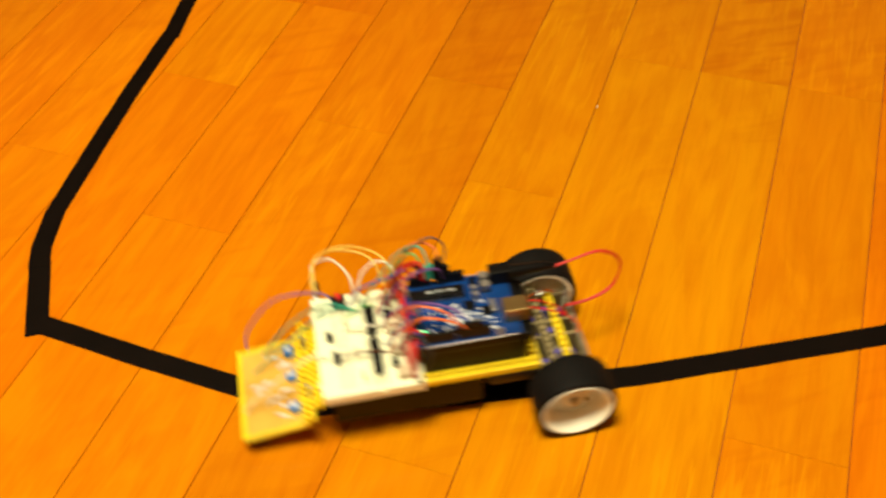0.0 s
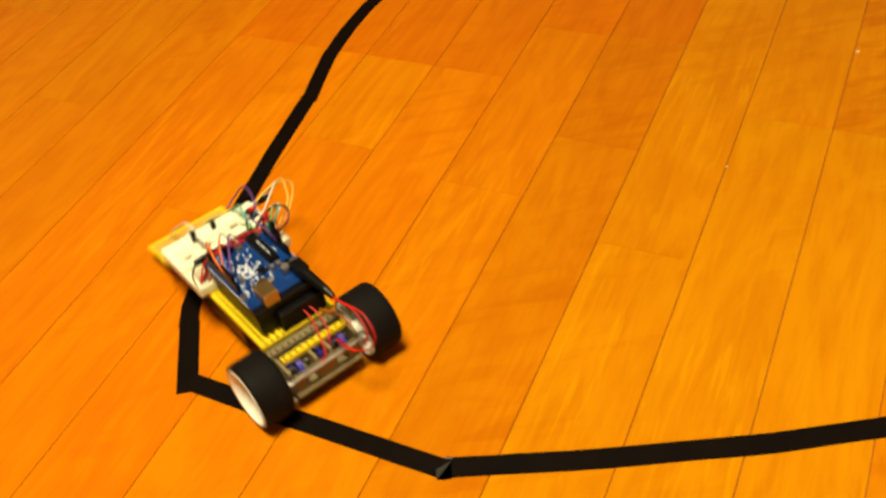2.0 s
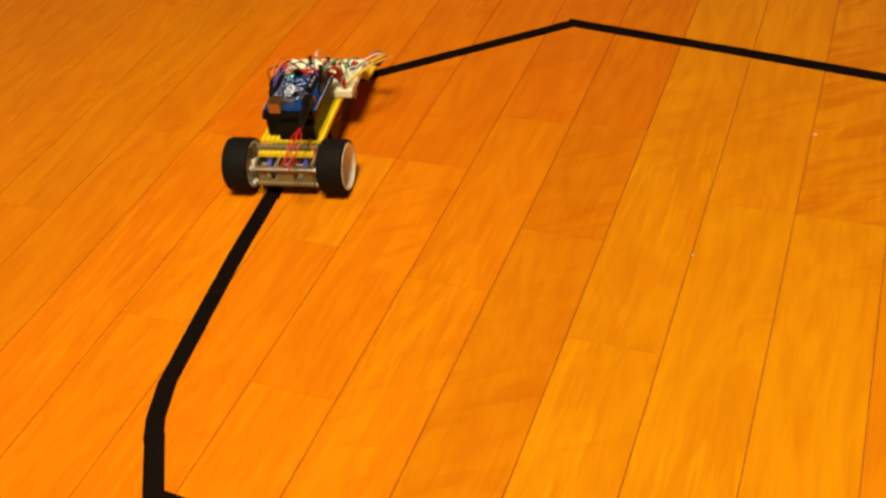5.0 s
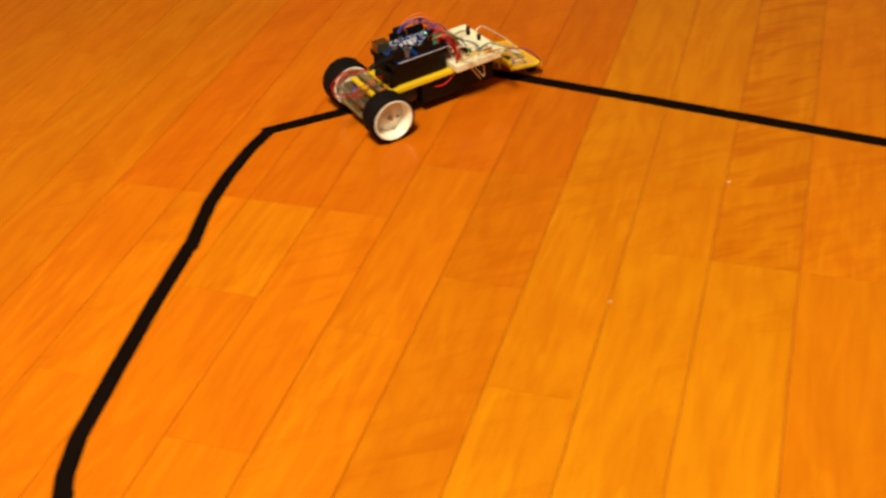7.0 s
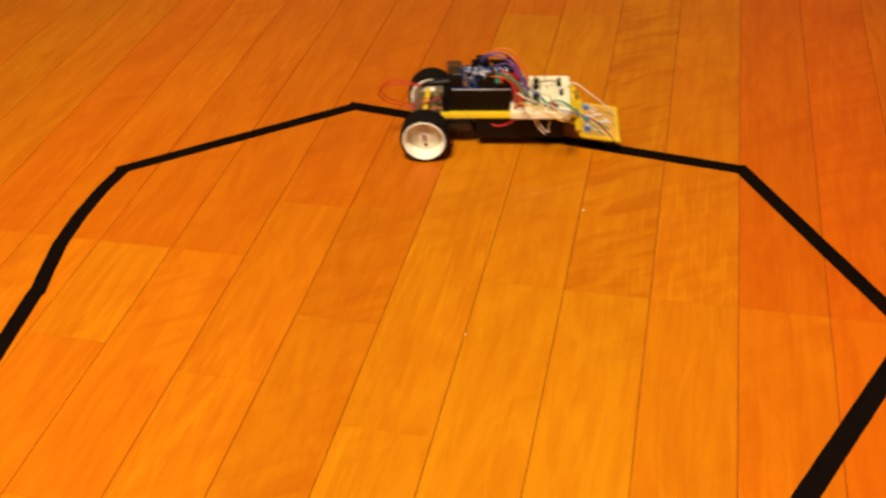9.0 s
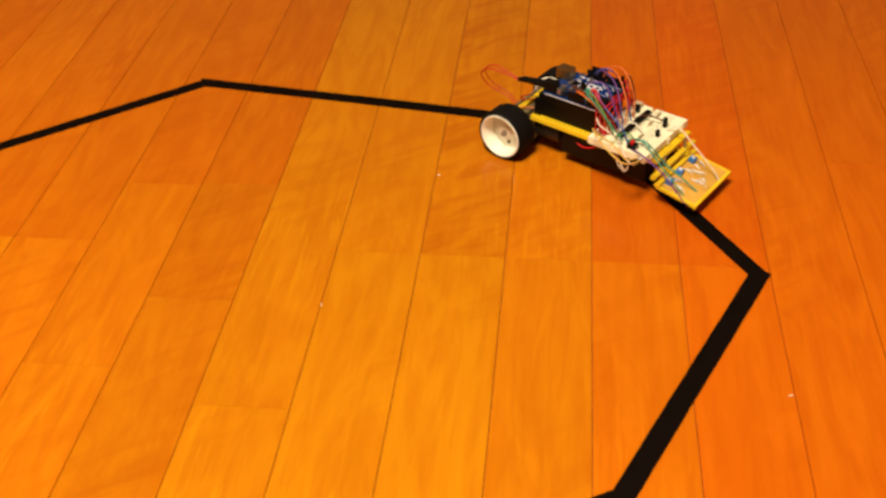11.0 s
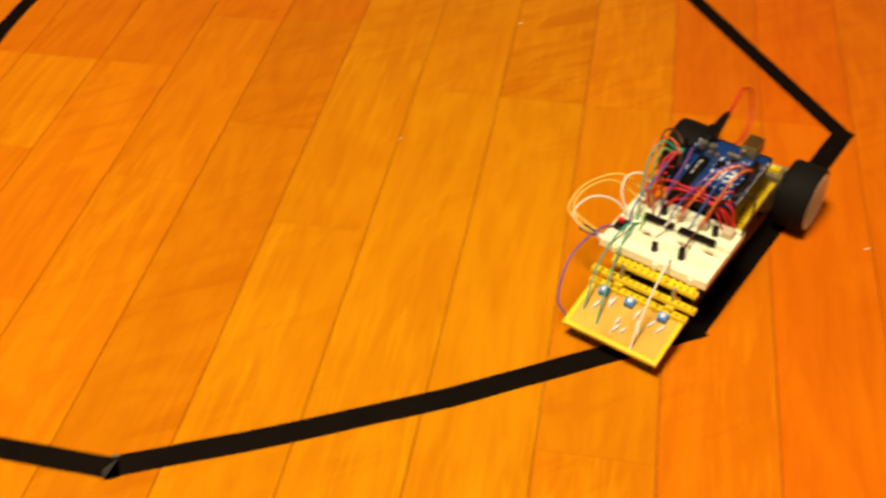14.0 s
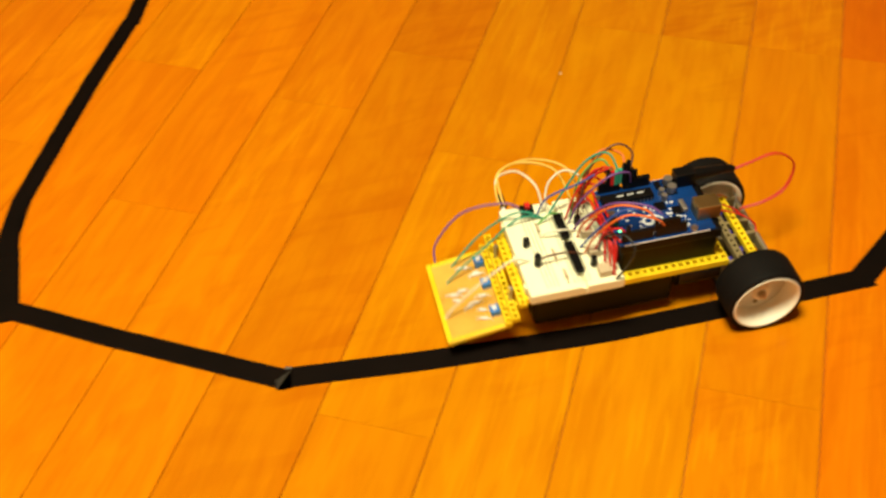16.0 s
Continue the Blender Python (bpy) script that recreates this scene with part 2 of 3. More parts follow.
# ---------- tape track ----------
def strip(line, width, lift, wobble=0.0004, seed=1):
    """One length of adhesive tape laid flat along a line of points."""
    rnd = random.Random(seed)
    bm, rows = fresh(), []
    ps = [Vector((*p, 0)) for p in line]
    fine = []
    for a, b in zip(ps, ps[1:]):
        count = max(2, round((b - a).length / 0.018))
        fine += [a.lerp(b, k / count) for k in range(count)]
    fine.append(ps[-1])
    for n, p in enumerate(fine):
        along = (fine[min(n + 1, len(fine) - 1)] - fine[max(n - 1, 0)]).normalized()
        side = Vector((-along.y, along.x, 0)) * width / 2
        up = Vector((0, 0, lift + rnd.uniform(0, 0.00012)))
        l, r = (p + side * (1 + rnd.uniform(-wobble, wobble) / width), p - side * (1 + rnd.uniform(-wobble, wobble) / width))
        rows.append([bm.verts.new(v) for v in (l + up, r + up, r, l)])
    for a, b in zip(rows, rows[1:]):
        for k in range(4):
            bm.faces.new((a[k], a[(k + 1) % 4], b[(k + 1) % 4], b[k]))
    bm.faces.new(rows[0]), bm.faces.new(rows[-1][::-1])
    return bm


def build_track():
    track = new("tape_track")
    tagged(track, "closed loop of black vinyl tape stuck on parquet", "tape line")
    w = 0.0163

    def lay(line, lift, seed, wide=w):
        part("tape_strip", strip(line, wide, lift, seed=seed), TAPE, track)

    lay([(-0.5087, 0.1251), (-0.2866, 0.3017)], 0.0003, 1)
    lay([(-0.2948, 0.3030), (-0.1004, 0.2727), (0.1606, 0.2303)], 0.0005, 2)
    lay([(0.1543, 0.2368), (0.3043, -0.0125)], 0.0003, 3)
    lay([(0.3043, -0.0012), (0.1746, -0.2658)], 0.0005, 4, 0.0175)
    lay([(0.1837, -0.2581), (0.0162, -0.3515), (-0.0900, -0.4019), (-0.1910, -0.4453)], 0.0003, 5, 0.0168)
    lay([(-0.1824, -0.4447), (-0.3146, -0.4402), (-0.4061, -0.4350)], 0.0005, 6)
    lay([(-0.3971, -0.4452), (-0.4356, -0.3822)], 0.0003, 7, 0.0168)
    lay([(-0.4339, -0.3866), (-0.4441, -0.3675), (-0.4556, -0.3308), (-0.4676, -0.2525), (-0.4791, -0.1706), (-0.4890, -0.0800)], 0.0005, 8)
    lay([(-0.4861, -0.0880), (-0.4942, -0.0543), (-0.5034, -0.0105), (-0.5075, 0.0404), (-0.5069, 0.0897), (-0.5023, 0.1275)], 0.0003, 9)
    bm = fresh()
    vs = [bm.verts.new(p) for p in ((-0.1846, -0.4367, 0.0008), (-0.1787, -0.4502, 0.0008), (-0.1878, -0.4544, 0.0008), (-0.1915, -0.4473, 0.0010))]
    bm.faces.new(vs)
    bmesh.ops.solidify(bm, geom=bm.faces[:], thickness=0.0003)
    part("torn_tape_end", bm, TORN, track, "crumpled grey torn end of tape")
    bm = fresh()
    rod(bm, (-0.1888, -0.4359, 0.0007), (-0.1846, -0.4346, 0.0008), 0.0014, 0.0008, 6)
    part("torn_tape_curl", bm, TORN, track, "dull curled tape fleck")


build_track()


# ---------- the robot ----------
R, MID = 0.0265, 0.0480


def build_wheel(robot, side):
    """Deep-dish white wheel in a wide black tyre; side +1 is the robot's left."""
    s = side
    wheel = part("wheel", lathe(fresh(), [(0.0030, -s * 0.015), (0.0052, -s * 0.015), (0.0056, -s * 0.005), (0.0190, -s * 0.0050), (0.0190, -s * 0.0020), (0.0070, -s * 0.0015), (0.0062, s * 0.0035), (0.0030, s * 0.0035)]), WHITE, robot, "white wheel with a wide black tyre", True, pose(0, s * MID, R))
    prof = [(0.0188, -s * 0.0105), (0.0232, -s * 0.0125), (0.0232, s * 0.0122), (0.0226, s * 0.0132), (0.0213, s * 0.0125), (0.0190, -s * 0.0015), (0.0186, -s * 0.0050)]
    part("rim", lathe(fresh(), prof), WHITE, wheel, "deep white plastic rim", True)
    tyre = [(0.0231, -s * 0.0122), (0.0244, -s * 0.0130), (0.0257, -s * 0.0122), (0.0264, -s * 0.0100), (R, -s * 0.004), (R, s * 0.004), (0.0264, s * 0.0100), (0.0257, s * 0.0120), (0.0244, s * 0.0128), (0.0231, s * 0.0120)]
    part("tyre", lathe(fresh(), tyre, 64), RUBBER, wheel, "wide smooth black rubber tyre", True)
    for a in (40, 220):
        y = -s * 0.0016
        c = Vector((0.0125 * math.cos(radians(a)), y, 0.0125 * math.sin(radians(a))))
        part("rim_hole", rod(fresh(), c - Vector((0, 0.0008, 0)), c + Vector((0, 0.0008, 0)), 0.0019, sides=12), OLIVE, wheel)
    part("hub_nut", rod(fresh(), (0, s * 0.0030, 0), (0, s * 0.0062, 0), 0.0028, sides=6), STEEL, wheel)
    return wheel


def build_board(robot):
    """The blue microcontroller board, its sockets to the rear."""
    x0, x1, y0, y1, z = 0.0245, 0.0925, -0.0265, 0.0268, 0.0700
    bm = fresh()
    box(bm, x0, x1 - 0.003, y0, y1, z, z + 0.0016, 0.0003)
    box(bm, x1 - 0.0032, x1, y0 + 0.008, y1 - 0.003, z, z + 0.0016, 0.0003)
    board = part("microcontroller_board", bm, BLUE, robot, "blue microcontroller circuit board with metal and black sockets")
    board.matrix_basis = Matrix.Translation((0.004, 0, 0))
    t = z + 0.0016
    part("usb_socket", box(fresh(), x0 - 0.0065, x0 + 0.0095, 0.0060, 0.0180, t, t + 0.0108, 0.0005), GOLD, board, "square metal usb socket")
    part("power_jack", box(fresh(), x0 - 0.0020, x0 + 0.0120, -0.0240, -0.0150, t, t + 0.0108, 0.0008), BLACK, board, "black barrel power jack")
    for a, b, side in ((0.0440, 0.0650, 1), (0.0665, 0.0875, 1), (0.0520, 0.0705, -1), (0.0730, 0.0880, -1)):
        yc = 0.0242 if side > 0 else -0.0240
        bm = box(fresh(), a, b, yc - 0.00127, yc + 0.00127, t, t + 0.0085, 0.0002)
        part("pin_header", bm, BLACK, board)
    part("controller_chip", box(fresh(), 0.0540, 0.0890, -0.0165, -0.0085, t + 0.0010, t + 0.0048, 0.0004), BLACK, board, "long black controller chip")
    bm = fresh()
    for n in range(14):
        for y in (-0.0172, -0.0078):
            box(bm, 0.0555 + n * 0.00254, 0.0563 + n * 0.00254, y - 0.0003, y + 0.0003, t, t + 0.0030)
    part("chip_pin_row", bm, METAL, board)
    bm = fresh()
    for n in range(3):
        box(bm, 0.0600 + n * 0.007, 0.0645 + n * 0.007, -0.0130, -0.0122, t + 0.0049, t + 0.0051)
    part("chip_mark", bm, PRINT_GLINT, board)
    part("side_chip", box(fresh(), 0.0490, 0.0560, -0.0040, 0.0030, t, t + 0.0018, 0.0002), BLACK, board)
    for x, y in ((0.0475, -0.0120), (0.0475, -0.0065), (0.0530, 0.0165)):
        part("capacitor", rod(fresh(), (x, y, t), (x, y, t + 0.0050), 0.0020, sides=14), STEEL, board, "silver can capacitor")
    part("pin_block", box(fresh(), 0.0855, 0.0905, 0.0045, 0.0120, t, t + 0.0060, 0.0003), BLACK, board)
    part("small_chip", box(fresh(), 0.0390, 0.0460, 0.0020, 0.0090, t, t + 0.0012, 0.0002), BLACK, board)
    part("crystal", box(fresh(), 0.0365, 0.0400, -0.0020, 0.0085, t, t + 0.0032, 0.0009), STEEL, board)
    for x, y in ((0.0400, -0.0130), (0.0400, -0.0205)):
        can = part("capacitor", rod(fresh(), (x, y, t), (x, y, t + 0.0056), 0.0031, sides=20), STEEL, board, "silver can capacitor")
        part("capacitor_base", box(fresh(), x - 0.0034, x + 0.0034, y - 0.0034, y + 0.0034, t, t + 0.0007), BLACK, can)
    part("regulator", box(fresh(), 0.0450, 0.0490, -0.0235, -0.0170, t, t + 0.0018, 0.0002), BLACK, board)
    part("reset_button", box(fresh(), 0.0835, 0.0890, -0.0035, 0.0025, t, t + 0.0024, 0.0003), METAL, board)
    bm = fresh()
    lathe_y = [(0.0040, 0.0002), (0.0024, 0.0002), (0.0024, -0.0002), (0.0040, -0.0002)]
    for dx in (-0.0034, 0.0034):
        ring = lathe(fresh(), lathe_y, 24)
        me = bpy.data.meshes.new("ring")
        ring.transform(Matrix.Translation((0.0610 + dx, 0.0100, t + 0.0001)) @ Matrix.Rotation(radians(90), 4, "X"))
        ring.to_mesh(me)
        ring.free()
        bm.from_mesh(me)
        bpy.data.meshes.remove(me)
    box(bm, 0.0540, 0.0680, 0.0045, 0.0056, t, t + 0.0002)
    part("printed_mark", bm, PRINT_GLINT, board, "white printed double ring mark")
    bm = fresh()
    rnd = random.Random(4)
    for _ in range(60):
        x, y = rnd.uniform(0.037, 0.088), rnd.uniform(-0.005, 0.021)
        w, d = rnd.choice(((0.0016, 0.0008), (0.0008, 0.0016), (0.0022, 0.0012)))
        box(bm, x, x + w, y, y + d, t, t + 0.0007)
    part("solder_part_cluster", bm, PRINT_GLINT, board, "scattered small silver chip parts")
    bm = fresh()
    for n in range(26):
        x, y = rnd.uniform(0.033, 0.089), rnd.choice((0.0212, 0.0206, -0.0205, 0.0010, 0.0150))
        box(bm, x, x + rnd.uniform(0.001, 0.003), y, y + 0.0007, t, t + 0.0002)
    tagged(part("board_print", bm, PRINT_GLINT, board), kind="stuff")
    for x, y in ((0.0385, 0.0243), (0.0920, 0.0160), (0.0900, -0.0185)):
        part("mounting_screw", rod(fresh(), (x, y, t), (x, y, t + 0.0016), 0.0024, sides=12), METAL, board)
    part("power_light", box(fresh(), 0.0842, 0.0862, 0.0138, 0.0150, t, t + 0.0009, 0.0002), LED, board, "small lit green power light")
    # thin white slips paint the bright highlight along both board edges
    part("edge_highlight", box(fresh(), x0 + 0.004, x1 - 0.006, y1 + 0.0001, y1 + 0.0004, z + 0.0004, z + 0.0012), PRINT_GLINT, board)
    part("edge_highlight", box(fresh(), x0 + 0.002, x1 - 0.003, y0 - 0.0004, y0 - 0.0001, z + 0.0004, z + 0.0012), PRINT_GLINT, board)
    return board


def build_breadboard(robot):
    x0, x1, y0, y1, z0, z1 = 0.0925, 0.1555, -0.0440, 0.0385, 0.0440, 0.0525
    bm = fresh()
    mid = 0.1190
    box(bm, x0, mid - 0.0015, y0, y1, z0 + 0.001, z1, 0.0007)
    box(bm, mid + 0.0015, x1, y0, y1, z0 + 0.001, z1, 0.0007)
    box(bm, x0 + 0.001, x1 - 0.001, y0 + 0.001, y1 - 0.001, z0, z1 - 0.003)
    for y in (y0 + 0.012, 0.0, y1 - 0.012):
        box(bm, x1 - 0.0005, x1 + 0.0013, y - 0.002, y + 0.002, z0 + 0.001, z1 - 0.002, 0.0004)
    bread = part("breadboard", bm, CREAM, robot, "cream white solderless breadboard full of jumper wires")
    verts, faces = [], []
    for k in range(30):
        y = y0 + 0.0055 + k * 0.00246
        for j in range(14):
            x = x0 + 0.0045 + j * 0.00254 + (0.0 if j < 5 else 0.0045 if j < 10 else 0.013)
            if x > x1 - 0.003:
                continue
            n = len(verts)
            verts += [(x - 0.0005, y - 0.0005, z1 + 0.00004), (x + 0.0005, y - 0.0005, z1 + 0.00004), (x + 0.0005, y + 0.0005, z1 + 0.00004), (x - 0.0005, y + 0.0005, z1 + 0.00004)]
            faces.append((n, n + 1, n + 2, n + 3))
    me = bpy.data.meshes.new("pin_hole_grid")
    me.from_pydata(verts, [], faces)
    me.materials.append(OLIVE)
    holes = new("pin_hole_grid", me)
    holes.parent = bread
    tagged(holes, "rows of tiny dark pin holes", kind="stuff")
    for a, b in ((-0.0280, -0.0050), (-0.0005, 0.0270)):
        chip = part("driver_chip", box(fresh(), 0.1162, 0.1218, a, b, z1 + 0.0006, z1 + 0.0036, 0.0004), BLACK, bread, "long black driver chip")
        bm = fresh()
        n = int((b - a) / 0.00254)
        for k in range(n):
            for x in (0.1150, 0.1230):
                box(bm, x - 0.0003, x + 0.0003, a + 0.0012 + k * 0.00254, a + 0.0018 + k * 0.00254, z1 - 0.001, z1 + 0.0030)
        part("chip_pin_row", bm, METAL, chip)
    part("slide_switch", box(fresh(), 0.1330, 0.1420, -0.0405, -0.0335, z1, z1 + 0.0050, 0.0004), BLACK, bread, "black slide switch with a red slider")
    part("switch_slider", box(fresh(), 0.1355, 0.1390, -0.0395, -0.0350, z1 + 0.0050, z1 + 0.0080, 0.0003), WIRES["red"], bread)
    for x, y, h in ((0.1465, -0.0060, 0.007), (0.1440, 0.0130, 0.010), (0.1085, 0.0220, 0.008), (0.1075, -0.0180, 0.007)):
        part("transistor", rod(fresh(), (x, y, z1 + 0.001), (x, y, z1 + h), 0.0023, sides=14), BLACK, bread, "small black standing transistor")
    for x, y, d in ((0.1040, 0.0300, 0.0080), (0.1050, 0.0120, 0.0065), (0.1045, -0.0060, 0.0060)):
        part("terminal_block", box(fresh(), x - 0.004, x + 0.004, y - d / 2, y + d / 2, z1, z1 + 0.0055, 0.0006), BEIGE, bread, "beige plug-in part")
    for x, y, s in ((0.1310, 0.0080, 1), (0.1350, -0.0180, -1), (0.1290, 0.0270, 1)):
        bm = tube(fresh(), [(x, y - 0.006, z1), (x, y - 0.005, z1 + 0.003), (x, y + 0.005, z1 + 0.003), (x, y + 0.006, z1)], 0.0003, 5)
        rod(bm, (x, y - 0.003, z1 + 0.003), (x, y + 0.003, z1 + 0.003), 0.0010, sides=10)
        part("resistor", bm, BEIGE, bread)
    return bread


def build_sensor(robot):
    x0, x1, y0, y1, z = 0.1665, 0.2100, -0.0400, 0.0330, 0.0155
    board = part("sensor_board", box(fresh(), x0, x1 - 0.0030, y0 + 0.0030, y1 - 0.0025, z, z + 0.0016, 0.0003), AMBER, robot, "amber perfboard with blue trimmers and silver solder wires")
    board.matrix_basis = Matrix.Translation((x1, 0, z)) @ Matrix.Rotation(radians(9), 4, "Y") @ Matrix.Translation((-x1, 0, -z - 0.0015))
    part("board_border", box(fresh(), x1 - 0.0034, x1, y0, y1, z - 0.0014, z + 0.0022, 0.0005), YELLOW, board, "yellow plastic border strip")
    for a, b in ((y0, y0 + 0.0034), (y1 - 0.0030, y1)):
        part("board_border", box(fresh(), x0, x1 - 0.0036, a, b, z - 0.0010, z + 0.0020, 0.0005), YELLOW, board)
    for y in (-0.0270, -0.0065, 0.0190):
        trim = part("trimmer", box(fresh(), x0 + 0.0040, x0 + 0.0105, y - 0.0034, y + 0.0034, z + 0.0016, z + 0.0066, 0.0006), TRIM_BLUE, board, "small blue trimmer")
        part("trimmer_screw", rod(fresh(), (x0 + 0.0072, y, z + 0.0066), (x0 + 0.0072, y, z + 0.0074), 0.0018, sides=12), PRINT_GLINT, trim)
    rnd = random.Random(8)
    # resistors and leads in matt white, painting the glint of bare metal
    for n in range(11):
        x, y = rnd.uniform(x0 + 0.011, x1 - 0.012), rnd.uniform(y0 + 0.007, y1 - 0.009)
        a = rnd.uniform(-0.5, 0.5)
        d = Vector((math.cos(a), math.sin(a), 0)) * rnd.uniform(0.0035, 0.0060)
        c = Vector((x, y, z + 0.0030))
        part("resistor", rod(tube(fresh(), [c - d - Vector((0, 0, 0.0014)), c - d * 0.7, c + d * 0.7, c + d - Vector((0, 0, 0.0014))], 0.00045, 5, 3), c - d * 0.45, c + d * 0.45, 0.0010, sides=8), PRINT_GLINT, board)
    for y in (-0.0290, -0.0030, 0.0230):
        part("infrared_sensor", box(fresh(), x1 - 0.012, x1 - 0.002, y - 0.0045, y + 0.0045, 0.0040, z, 0.0006), BLACK, board, "black infrared sensor under the board")
    # stepped yellow carrier bars from the plate down to the sensor board
    for xa, ya, count, za in ((0.1568, -0.0300, 13, 0.0395), (0.1622, -0.0425, 16, 0.0300), (0.1660, -0.0410, 15, 0.0225)):
        bm = perforated(fresh(), xa, ya, 1, count, 0.005, 0.0027, za, za + 0.0032)
        part("carrier_bar", bm, YELLOW, robot, "yellow perforated plastic bar")
    for y in (-0.0200, 0.0200):
        part("bar_screw", rod(fresh(), (0.1638, y, 0.0160), (0.1638, y, 0.0440), 0.0015, sides=10), STEEL, robot)
        part("bar_bracket", box(fresh(), 0.1560, 0.1690, y - 0.0030, y + 0.0030, 0.0260, 0.0296, 0.0004), YELLOW, robot)
    return board


